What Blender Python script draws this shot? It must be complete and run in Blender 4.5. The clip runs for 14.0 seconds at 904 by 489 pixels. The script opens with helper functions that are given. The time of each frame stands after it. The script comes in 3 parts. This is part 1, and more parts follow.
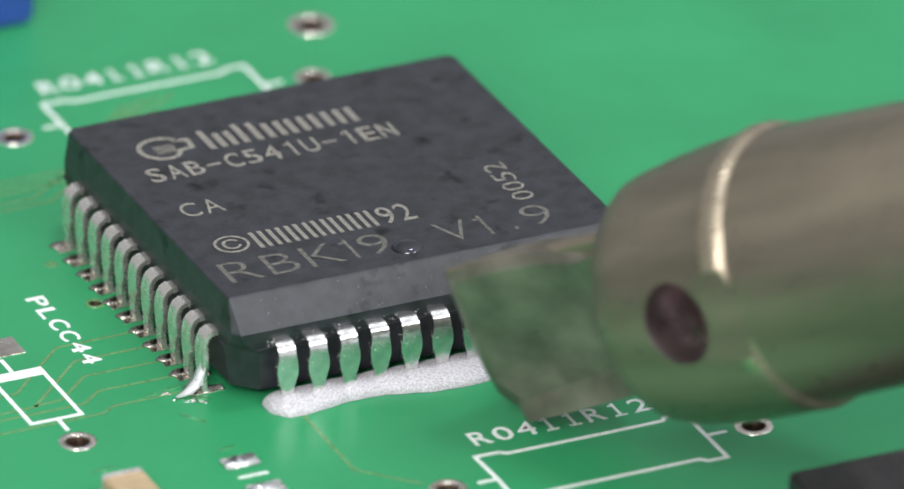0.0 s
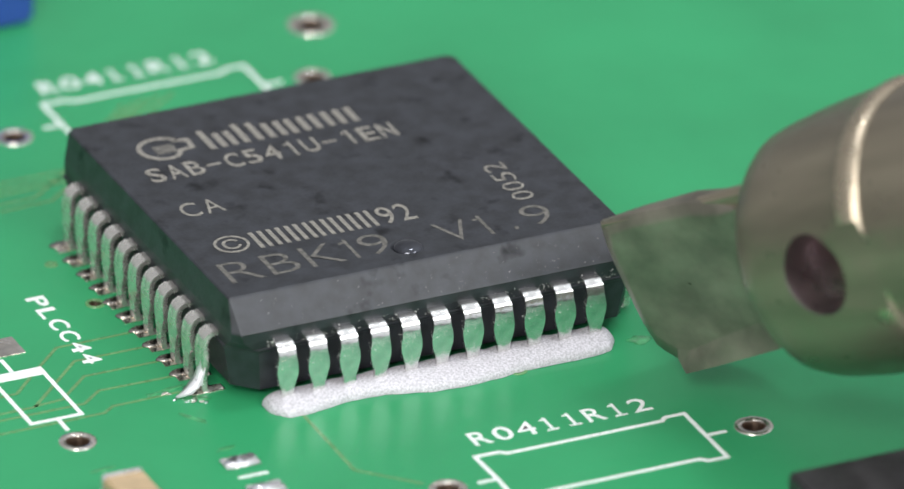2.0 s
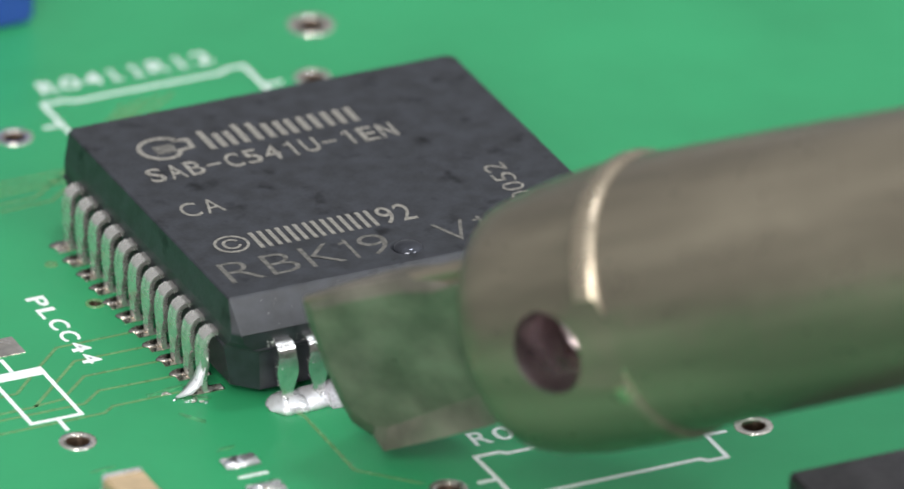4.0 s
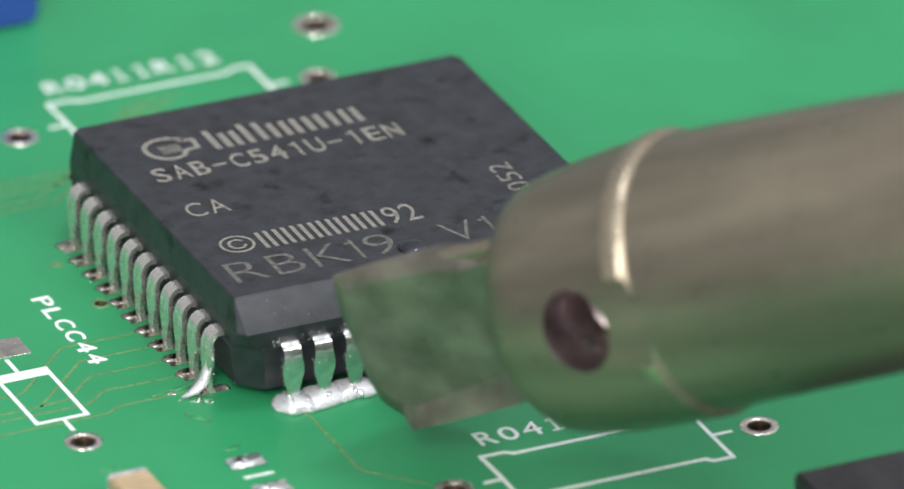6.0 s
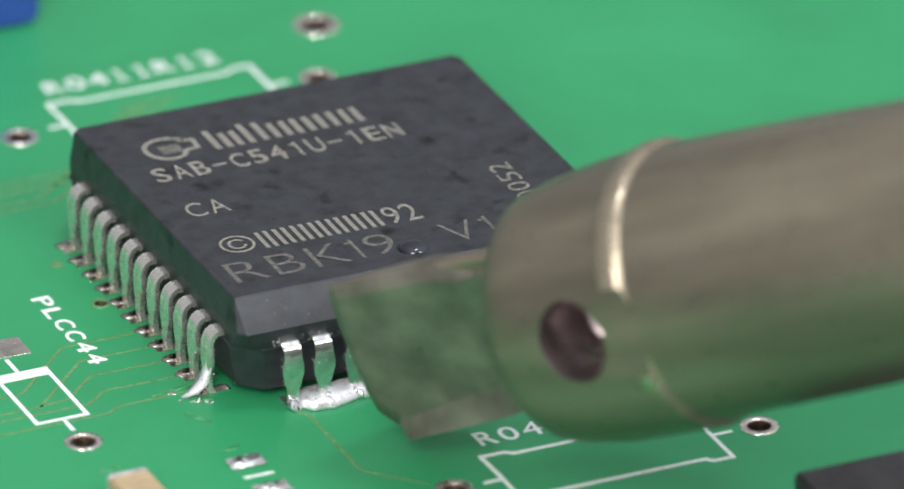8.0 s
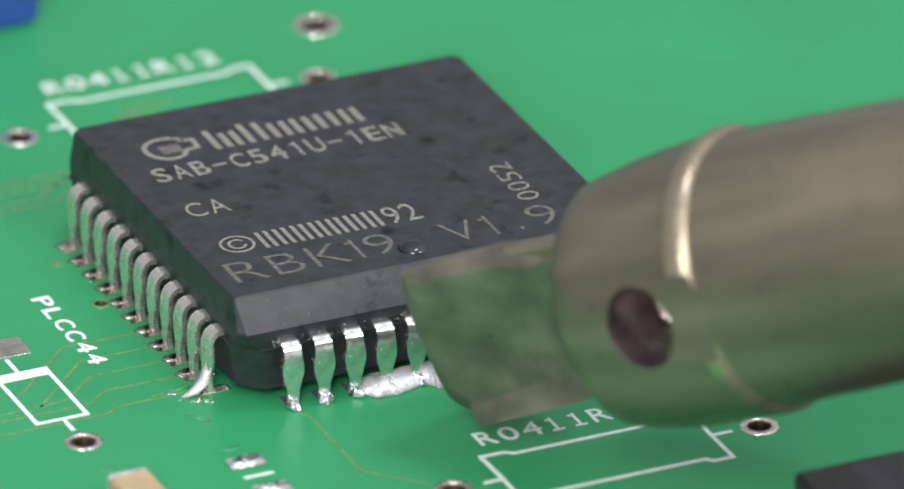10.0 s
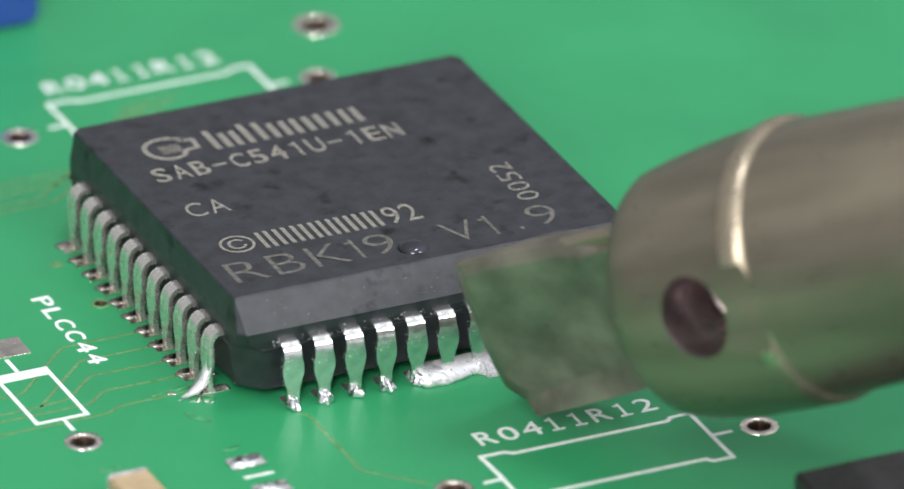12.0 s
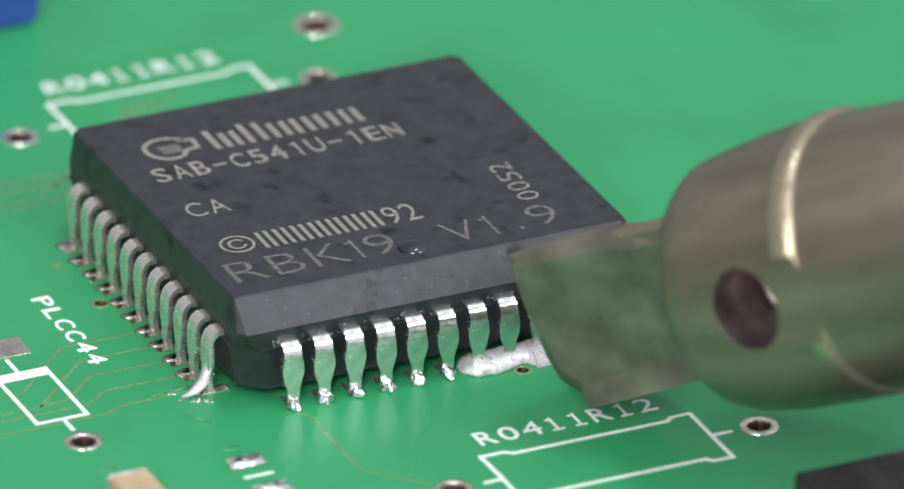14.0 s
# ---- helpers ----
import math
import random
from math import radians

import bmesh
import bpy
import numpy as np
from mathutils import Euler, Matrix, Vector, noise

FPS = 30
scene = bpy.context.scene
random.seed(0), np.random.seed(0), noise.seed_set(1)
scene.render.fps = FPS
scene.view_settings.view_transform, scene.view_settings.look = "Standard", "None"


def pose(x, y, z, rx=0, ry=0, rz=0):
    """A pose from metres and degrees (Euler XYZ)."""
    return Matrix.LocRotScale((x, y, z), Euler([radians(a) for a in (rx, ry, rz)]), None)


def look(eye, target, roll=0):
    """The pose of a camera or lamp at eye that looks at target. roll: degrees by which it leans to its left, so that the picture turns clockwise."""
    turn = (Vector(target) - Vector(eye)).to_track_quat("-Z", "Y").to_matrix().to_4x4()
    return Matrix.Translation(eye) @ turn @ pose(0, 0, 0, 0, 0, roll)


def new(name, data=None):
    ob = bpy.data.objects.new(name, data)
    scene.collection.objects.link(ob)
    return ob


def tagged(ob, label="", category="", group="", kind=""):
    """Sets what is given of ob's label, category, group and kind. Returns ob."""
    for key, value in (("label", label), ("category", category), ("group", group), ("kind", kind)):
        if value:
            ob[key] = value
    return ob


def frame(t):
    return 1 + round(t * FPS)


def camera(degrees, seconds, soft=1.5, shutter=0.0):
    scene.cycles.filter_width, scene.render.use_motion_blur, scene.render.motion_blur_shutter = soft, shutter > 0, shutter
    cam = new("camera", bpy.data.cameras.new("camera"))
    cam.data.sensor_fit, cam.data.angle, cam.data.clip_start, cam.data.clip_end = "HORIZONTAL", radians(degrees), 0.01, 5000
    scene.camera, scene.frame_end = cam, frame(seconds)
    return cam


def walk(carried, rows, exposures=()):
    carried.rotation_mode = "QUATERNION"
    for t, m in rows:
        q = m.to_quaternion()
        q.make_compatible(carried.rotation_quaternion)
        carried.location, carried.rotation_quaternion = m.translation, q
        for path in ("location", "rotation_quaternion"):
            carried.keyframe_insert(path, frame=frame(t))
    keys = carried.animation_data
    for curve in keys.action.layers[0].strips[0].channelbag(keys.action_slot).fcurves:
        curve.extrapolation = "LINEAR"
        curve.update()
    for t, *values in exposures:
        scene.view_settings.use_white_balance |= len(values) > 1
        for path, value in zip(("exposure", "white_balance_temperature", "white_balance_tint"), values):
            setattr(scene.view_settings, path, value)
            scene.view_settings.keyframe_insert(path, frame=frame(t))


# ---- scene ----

MM = 0.001  # every length below is written in millimetres and brought to metres here


def at(x, y, z, rx=0, ry=0, rz=0):
    """A pose given in millimetres and degrees."""
    return pose(x * MM, y * MM, z * MM, rx, ry, rz)


# ---- camera: a long lens on a stand, nudged sideways once by a fifth of a millimetre ----
EYE, TARGET, RIGHT = Vector((-182.96, -404.68, 229.74)), Vector((3.900, -1.175, 1.114)), Vector((0.90924, -0.41618, 0.00863))
cam = camera(3.9455, 14.0, soft=1.5, shutter=0.5)
cam.data.dof.use_dof = True
cam.data.dof.focus_distance = 0.4935
cam.data.dof.aperture_fstop = 52.0


def seat(slide):
    m = look((EYE - RIGHT * slide) * MM, (TARGET - RIGHT * slide) * MM, ROLL)
    return m


ROLL = 0.556
walk(cam, [(0.0, seat(0.0)), (5.6, seat(0.0)), (5.9, seat(0.209)), (14.0, seat(0.209))])

# ---- light: the bright room all round, a bench lamp above and in front, added fills ----
world = bpy.data.worlds.new("world")
scene.world = world
world.use_nodes = True
bg = world.node_tree.nodes["Background"]
wt = world.node_tree
wc = wt.nodes.new("ShaderNodeTexCoord")
ws = wt.nodes.new("ShaderNodeVectorMath")  # brighter upwards and towards the side that the camera stands on
ws.operation = "DOT_PRODUCT"
ws.inputs[1].default_value = (0.10, -0.55, 0.85)
wr = wt.nodes.new("ShaderNodeValToRGB")
wt.links.new(wc.outputs["Generated"], ws.inputs[0])
wt.links.new(ws.outputs["Value"], wr.inputs[0])
wt.links.new(wr.outputs[0], bg.inputs[0])
wr.color_ramp.elements[0].position, wr.color_ramp.elements[0].color = 0.0, (0.40, 0.41, 0.43, 1)
wr.color_ramp.elements[1].position, wr.color_ramp.elements[1].color = 0.75, (1.0, 1.03, 1.08, 1)
bg.inputs[1].default_value = 0.80


def lamp(name, eye, target, size, watts, colour=(1, 1, 1)):
    data = bpy.data.lights.new(name, "AREA")
    data.shape, data.size, data.energy, data.color = "DISK", size, watts, colour
    ob = new(name, data)
    ob.matrix_basis = look(eye, target)
    return ob


lamp("bench_lamp", (-0.25, -0.37, 0.33), (0, 0, 0), 0.26, 1.95, (1.0, 0.98, 0.95))
# added unseen lamp, set where the chip's sloped edge mirrors it
lamp("slope_fill", (0.21, -0.37, 0.37), (0, 0, 0), 0.18, 0.80, (0.95, 0.97, 1.0))
# small cool lamp added overhead, unseen, to brighten screw hole, barrel and board
lamp("overhead_fill", (0.09, 0.02, 0.50), (0, 0, 0), 0.10, 0.55, (0.88, 0.92, 1.0))
scene.view_settings.exposure = 0.0


# ---- materials ----
def material(name, colour, rough=0.5, metal=0.0, vary=0.15, scale=300.0, bump=0.0, bump_scale=2000.0, coat=0.0, spec=0.5, second=None, rough_vary=0.1, stretch=None):
    m = bpy.data.materials.new(name)
    m.use_nodes = True
    nt = m.node_tree
    b = nt.nodes["Principled BSDF"]
    geo = nt.nodes.new("ShaderNodeTexCoord")
    n1 = nt.nodes.new("ShaderNodeTexNoise")
    n1.inputs["Scale"].default_value = scale
    n1.inputs["Detail"].default_value = 6
    grain = geo.outputs["Object"]
    if stretch:
        mp = nt.nodes.new("ShaderNodeMapping")
        mp.inputs["Scale"].default_value = stretch
        nt.links.new(grain, mp.inputs["Vector"])
        grain = mp.outputs[0]
    nt.links.new(grain, n1.inputs["Vector"])
    ramp = nt.nodes.new("ShaderNodeValToRGB")
    lo = second or tuple(c * (1 - vary) for c in colour)
    hi = colour if second else tuple(min(1, c * (1 + vary)) for c in colour)
    ramp.color_ramp.elements[0].position, ramp.color_ramp.elements[0].color = 0.35, (*lo, 1)
    ramp.color_ramp.elements[1].position, ramp.color_ramp.elements[1].color = 0.65, (*hi, 1)
    nt.links.new(n1.outputs[0], ramp.inputs[0])
    nt.links.new(ramp.outputs[0], b.inputs["Base Color"])
    n2 = nt.nodes.new("ShaderNodeTexNoise")
    n2.inputs["Scale"].default_value = bump_scale
    n2.inputs["Detail"].default_value = 4
    nt.links.new(geo.outputs["Object"], n2.inputs["Vector"])
    mr = nt.nodes.new("ShaderNodeMapRange")
    mr.inputs["From Min"].default_value, mr.inputs["From Max"].default_value = 0.3, 0.7
    mr.inputs["To Min"].default_value, mr.inputs["To Max"].default_value = max(0.02, rough - rough_vary), min(1, rough + rough_vary)
    nt.links.new(n2.outputs[0], mr.inputs["Value"])
    nt.links.new(mr.outputs[0], b.inputs["Roughness"])
    b.inputs["Metallic"].default_value = metal
    b.inputs["Specular IOR Level"].default_value = spec
    b.inputs["Coat Weight"].default_value = coat
    b.inputs["Coat Roughness"].default_value = 0.06
    if bump:
        bp = nt.nodes.new("ShaderNodeBump")
        bp.inputs["Strength"].default_value = 1.0
        bp.inputs["Distance"].default_value = bump * MM
        nt.links.new(n2.outputs[0], bp.inputs["Height"])
        nt.links.new(bp.outputs[0], b.inputs["Normal"])
    return m


MASK = material("green_solder_mask", (0.032, 0.312, 0.122), 0.34, vary=0.07, scale=110, bump=0.003, bump_scale=420, spec=0.36, rough_vary=0.05)
TRACE = material("masked_copper", (0.125, 0.285, 0.11), 0.25, vary=0.1, scale=900)
SILK = material("white_legend_ink", (0.84, 0.86, 0.84), 0.6, vary=0.05, scale=2500, bump=0.01, bump_scale=6000)
TIN = material("tinned_metal", (0.80, 0.795, 0.775), 0.20, 0.92, vary=0.16, scale=1700, bump=0.024, bump_scale=2600, rough_vary=0.09)
WALL = material("plated_hole_wall", (0.16, 0.11, 0.08), 0.4, 0.9, vary=0.3, scale=1500)
RING = material("plated_ring", (0.86, 0.80, 0.72), 0.22, 1.0, vary=0.15, scale=1500, bump=0.01, bump_scale=2500)
PRINT = material("grey_laser_print", (0.24, 0.226, 0.196), 0.7, vary=0.3, scale=5000, bump=0.01, bump_scale=9000)
FAINT = material("faint_laser_print", (0.125, 0.119, 0.106), 0.7, vary=0.35, scale=4000)
PASTE = material("solder_paste", (0.60, 0.58, 0.61), 0.5, 0.1, vary=0.26, scale=13000, bump=0.025, bump_scale=13000, rough_vary=0.2)
SOLDER = material("molten_solder", (0.90, 0.90, 0.92), 0.10, 1.0, vary=0.06, scale=1500, bump=0.06, bump_scale=1300, rough_vary=0.05)
POOL = material("liquid_solder", (0.92, 0.92, 0.93), 0.28, 0.6, vary=0.06, scale=1500, bump=0.08, bump_scale=2300, rough_vary=0.10)
SLUSH = material("half_melted_solder", (0.86, 0.85, 0.87), 0.36, 0.4, vary=0.10, scale=2500, bump=0.06, bump_scale=3600, rough_vary=0.15)
STEEL = material("heat_tinted_steel", (0.240, 0.208, 0.154), 0.34, 0.60, vary=0.24, scale=420, bump=0.006, bump_scale=900, rough_vary=0.09, stretch=(0.16, 1.0, 1.0))
# paler, worn metal for the collar ring, with its highlight put into the colour
EDGE_SHINE = material("worn_edge_highlight", (0.50, 0.42, 0.31), 0.30, 0.85, vary=0.12, scale=700, bump=0.004, bump_scale=900)
BLADE = material("tarnished_blade", (0.225, 0.205, 0.165), 0.38, 0.60, vary=0.30, scale=480, bump=0.02, bump_scale=420, rough_vary=0.12)
DULLTIN = material("dull_unsoldered_tin", (0.78, 0.75, 0.70), 0.25, 0.80, vary=0.18, scale=1800, bump=0.012, bump_scale=2200, rough_vary=0.12)
JOINT = material("glossy_flat_solder", (0.34, 0.31, 0.28), 0.13, 1.0, vary=0.2, scale=1500, bump=0.006, bump_scale=1500, rough_vary=0.06)
BORE = material("dark_bore", (0.46, 0.375, 0.38), 0.28, 0.95, vary=0.25, scale=600, bump=0.01, bump_scale=900)
CERAMIC = material("tan_ceramic", (0.50, 0.37, 0.22), 0.45, vary=0.1, scale=1500, bump=0.01)
BLUE = material("blue_plastic", (0.03, 0.08, 0.35), 0.4, vary=0.1)
BENCH = material("bench_mat", (0.10, 0.11, 0.12), 0.7, vary=0.15, scale=60, bump=0.02, bump_scale=700)
FLUX = material("dried_flux_film", (0.06, 0.31, 0.12), 0.12, vary=0.35, scale=2200, bump=0.05, bump_scale=2400, spec=0.7, rough_vary=0.08)
SPECK = material("dried_flux_specks", (0.42, 0.41, 0.39), 0.25, vary=0.3, scale=4000)
DARKPRINT = material("black_component", (0.040, 0.037, 0.040), 0.42, vary=0.3, scale=700, bump=0.006, bump_scale=4000)
PADTIN = material("bright_tinned_pad", (0.95, 0.95, 0.94), 0.25, 0.75, vary=0.08, scale=1500, bump=0.10, bump_scale=1300, rough_vary=0.2)
GLOSSBLACK = material("dark_glossy_drop", (0.055, 0.058, 0.07), 0.05, 0.6, vary=0.3, scale=1500, bump=0.012, bump_scale=1300, spec=0.8, rough_vary=0.03)


def moulding_material():
    """Black epoxy: fine grain, dusty patches and scattered darker pits."""
    m = material("black_moulding", (0.0205, 0.0225, 0.028), 0.46, vary=0.36, scale=1500, bump=0.003, bump_scale=6500, spec=0.6, rough_vary=0.04)
    nt = m.node_tree
    b = nt.nodes["Principled BSDF"]
    co = nt.nodes.new("ShaderNodeTexCoord")
    pits = nt.nodes.new("ShaderNodeTexNoise")
    pits.inputs["Scale"].default_value, pits.inputs["Detail"].default_value = 900.0, 3
    nt.links.new(co.outputs["Object"], pits.inputs["Vector"])
    ramp = nt.nodes.new("ShaderNodeValToRGB")
    ramp.color_ramp.elements[0].position, ramp.color_ramp.elements[0].color = 0.60, (0, 0, 0, 1)
    ramp.color_ramp.elements[1].position, ramp.color_ramp.elements[1].color = 0.76, (0.8, 0.8, 0.8, 1)
    nt.links.new(pits.outputs[0], ramp.inputs[0])
    mix = nt.nodes.new("ShaderNodeMix")
    mix.data_type = "RGBA"
    src = b.inputs["Base Color"].links[0].from_socket
    nt.links.new(ramp.outputs[0], mix.inputs[0])
    nt.links.new(src, mix.inputs[6])
    mix.inputs[7].default_value = (0.004, 0.004, 0.005, 1)
    nt.links.new(mix.outputs[2], b.inputs["Base Color"])
    spec = nt.nodes.new("ShaderNodeMapRange")
    spec.inputs["To Min"].default_value, spec.inputs["To Max"].default_value = 0.68, 0.20
    nt.links.new(ramp.outputs[0], spec.inputs["Value"])
    nt.links.new(spec.outputs[0], b.inputs["Specular IOR Level"])
    return m


MOULD = moulding_material()


# ---- mesh tools ----
def mesh_of(name, bm, mat, smooth=False):
    me = bpy.data.meshes.new(name)
    bmesh.ops.scale(bm, vec=(MM, MM, MM), verts=bm.verts)
    bmesh.ops.recalc_face_normals(bm, faces=bm.faces)
    bm.to_mesh(me)
    bm.free()
    if smooth:
        me.polygons.foreach_set("use_smooth", [True] * len(me.polygons))
    me.materials.append(mat)
    return me


def part(name, bm, mat, parent=None, label="", smooth=False, m=None):
    me = bm if isinstance(bm, bpy.types.Mesh) else mesh_of(name, bm, mat, smooth)
    ob = new(name, me)
    ob.parent = parent
    if m is not None:
        ob.matrix_basis = m
    if label:
        ob["label"] = label
    return ob


def loft(loops, closed=True, caps=True, bm=None):
    """Skin between loops of points that all have the same count."""
    bm = bm or bmesh.new()
    rings = [[bm.verts.new(p) for p in loop] for loop in loops]
    for a, b in zip(rings, rings[1:]):
        n = len(a)
        for i in range(n if closed else n - 1):
            bm.faces.new((a[i], a[(i + 1) % n], b[(i + 1) % n], b[i]))
    if caps:
        bm.faces.new(rings[0][::-1])
        bm.faces.new(rings[-1])
    return bm


def slab(x0, x1, y0, y1, z0, z1, bevel=0.0):
    bm = bmesh.new()
    bmesh.ops.create_cube(bm, size=1)
    for v in bm.verts:
        v.co = Vector(((x0 + x1) / 2 + v.co.x * (x1 - x0), (y0 + y1) / 2 + v.co.y * (y1 - y0), (z0 + z1) / 2 + v.co.z * (z1 - z0)))
    if bevel:
        bmesh.ops.bevel(bm, geom=bm.edges[:], offset=bevel, segments=2, affect="EDGES")
    return bm


def ring(r0, r1, z0, z1, n=40, bm=None):
    """A tube with a hole, rounded on its upper rim."""
    prof = [(r1, z0), (r1, z1 - 0.02), (r1 - 0.03, z1), (r0 + 0.05, z1), (r0, z1 - 0.06), (r0, z0)]
    loops = [[(r * math.cos(i * math.tau / n), r * math.sin(i * math.tau / n), z) for i in range(n)] for r, z in prof]
    return loft(loops + [loops[0]], caps=False, bm=bm)


def strip(points, width, z0, z1, bm=None):
    """A flat band that follows points in the board's plane, with mitred corners."""
    bm = bm or bmesh.new()
    pts = [Vector(q) for q in points]
    sides = []
    for i, q in enumerate(pts):
        d0 = (q - pts[i - 1]).normalized() if i else None
        d1 = (pts[i + 1] - q).normalized() if i < len(pts) - 1 else None
        d = ((d0 or d1) + (d1 or d0)).normalized()
        n = Vector((-d.y, d.x))
        k = width / 2 / max(0.4, n.dot(Vector((-(d1 or d0).y, (d1 or d0).x))))
        sides.append((q + n * k, q - n * k))
    loops = [[(a.x, a.y, z0), (a.x, a.y, z1), (b.x, b.y, z1), (b.x, b.y, z0)] for a, b in sides]
    return loft(loops, bm=bm)


GLYPHS = {}


def glyph(ch, weight):
    """One letter of the built-in font, filling the unit square."""
    if (ch, weight) not in GLYPHS:
        cu = bpy.data.curves.new("glyph", "FONT")
        cu.body, cu.size, cu.extrude, cu.offset, cu.resolution_u = ch, 1.0, 0.5, weight, 4
        tmp = new("tmp", cu)
        me = bpy.data.meshes.new_from_object(tmp.evaluated_get(bpy.context.evaluated_depsgraph_get()))
        bpy.data.objects.remove(tmp)
        co = np.array([v.co[:] for v in me.vertices])
        lo, hi = co.min(0), co.max(0)
        co[:, :2] = (co[:, :2] - lo[:2]) / (hi[:2] - lo[:2])
        GLYPHS[ch, weight] = (co, [list(q.vertices) for q in me.polygons])
        bpy.data.meshes.remove(me)
    return GLYPHS[ch, weight]


SHAPES = {"1": (0.42, 0.15, 0, 1), "-": (0.0, 0.9, 0.42, 0.12), ".": (0.25, 0.25, 0, 0.16)}


def lettering(body, width, height, parent, mat, m, name="lettering", thick=0.012, label="", bold=0.0, fill=0.8, foot=False, cells=None):
    """Print from the lower left corner of a box: in even cells of its width, or in cells given as (start, width)."""
    verts, faces = [], []
    cell = width / (len(body) - 1 + fill)
    for i, ch in enumerate(body):
        if ch == " ":
            continue
        start, wide = cells[i] if cells else (i * cell, cell * fill)
        x0, w, y0, h = SHAPES.get(ch, (0, 1, 0, 1))
        if ch == "1" and not foot:
            x0, w = (0.62, 0.38) if cells else (0.52, 0.19)
        strokes = [(ch, x0, w, y0, h)]
        if ch == "1" and not foot:  # flag alone
            strokes += [("-", x0 - 0.62 if cells else x0 - 0.28, 0.62 if cells else 0.28, 0.80, 0.09)]
        if ch == "1" and foot:  # foot and flag
            strokes += [("-", 0.18, 0.66, 0, 0.09), ("-", 0.22, 0.24, 0.82, 0.09)]
        for lift, (c, x0, w, y0, h) in enumerate(strokes):
            co, polys = glyph(c, bold)
            base = len(verts)
            for x, y, z in co:
                verts.append(((start + (x0 + x * w) * wide) * MM, (y0 + y * h) * height * MM, z * (thick + 0.003 * lift) * MM))
            faces += [[base + q for q in poly] for poly in polys]
    me = bpy.data.meshes.new(name)
    me.from_pydata(verts, [], faces)
    me.materials.append(mat)
    return part(name, me, mat, parent, label, m=m)


def carved(ob, cutter_bm):
    """Cuts a solid out of ob's mesh."""
    cm = mesh_of("cutter", cutter_bm, BORE)
    cut = new("cutter", cm)
    mod = ob.modifiers.new("cut", "BOOLEAN")
    mod.object, mod.operation, mod.solver = cut, "DIFFERENCE", "EXACT"
    me = bpy.data.meshes.new_from_object(ob.evaluated_get(bpy.context.evaluated_depsgraph_get()))
    ob.modifiers.clear()
    ob.data = me
    bpy.data.objects.remove(cut)
    return ob


# ---- bench and board ----
bench = part("bench_top", slab(-600, 600, -500, 900, -30, -1.62), BENCH)
tagged(bench, "dark grey matt bench top under the circuit board", "bench", kind="structure")

board = tagged(new("circuit_board"), "glossy green printed circuit board with white legend", "circuit board")
substrate = part("substrate", slab(-46, 70, -48, 82, -1.6, 0), MASK, board, "green glossy solder mask")
HOLES = [(-14.61, -8.21, 0.42, 0.72), (-9.64, 1.74, 0.20, 0.38), (2.75, -9.62, 0.20, 0.38), (7.6, 20.3, 0.55, 0.95), (-7.0, 15.9, 0.42, 0.74),
         (5.75, 16.0, 0.42, 0.74), (-3.55, -17.15, 0.42, 0.74), (8.95, -17.2, 0.42, 0.74)]
cut = bmesh.new()
for x, y, r0, r1 in HOLES:
    bmesh.ops.create_cone(cut, cap_ends=True, segments=32, radius1=r0 + 0.04, radius2=r0 + 0.04, depth=5, matrix=Matrix.Translation((x, y, 0)))
carved(substrate, cut)
for x, y, r0, r1 in HOLES:
    eyelet = part("plated_hole", ring(r0 + 0.02, r1, -0.25, 0.05), RING if r0 > 0.3 else TRACE, board, smooth=True, m=at(x, y, 0))
    part("hole_wall", ring(r0, r0 + 0.035, -1.6, 0.02), WALL, eyelet, smooth=True)
part("plated_hole", ring(0.05, 0.26, -0.2, 0.03), TRACE, board, m=at(-9.9, 5.4, 0))

TRACES = [[(-8.9, -0.95), (-12.4, -0.98), (-13.9, -2.45), (-15.2, -3.8), (-18.5, -3.85)], [(-8.9, -2.25), (-12.2, -2.25), (-15.0, -5.05), (-18.5, -5.1)],
          [(-8.9, -3.52), (-12.35, -3.52), (-13.8, -4.9), (-15.0, -5.0)], [(-8.9, -4.85), (-12.3, -4.8), (-13.2, -5.55), (-18.5, -5.55)],
          [(-8.9, -6.1), (-12.3, -6.15), (-12.8, -6.52), (-18.5, -6.56)], [(-6.35, -9.2), (-6.08, -9.75), (-6.1, -14.4), (-4.2, -16.4)],
          [(-11.5, 12.4), (-6.3, 12.5), (-2.0, 16.8)], [(-11.5, 11.9), (-6.4, 12.0), (-1.5, 16.9)], [(-11.5, 11.4), (-6.7, 11.6), (-1.0, 17.0)],
          [(-11.5, 10.75), (-8.3, 10.8), (-0.4, 17.0)], [(-11.5, 10.2), (-7.8, 10.3), (0.2, 17.0)], [(-12.0, 18.6), (-8.0, 18.6), (-6.5, 20.0)],
          [(-12.0, 19.2), (-8.0, 19.2), (-6.8, 20.4)]]
for path in TRACES:
    part("trace", strip(path, 0.14, -0.02, 0.012), TRACE, board)


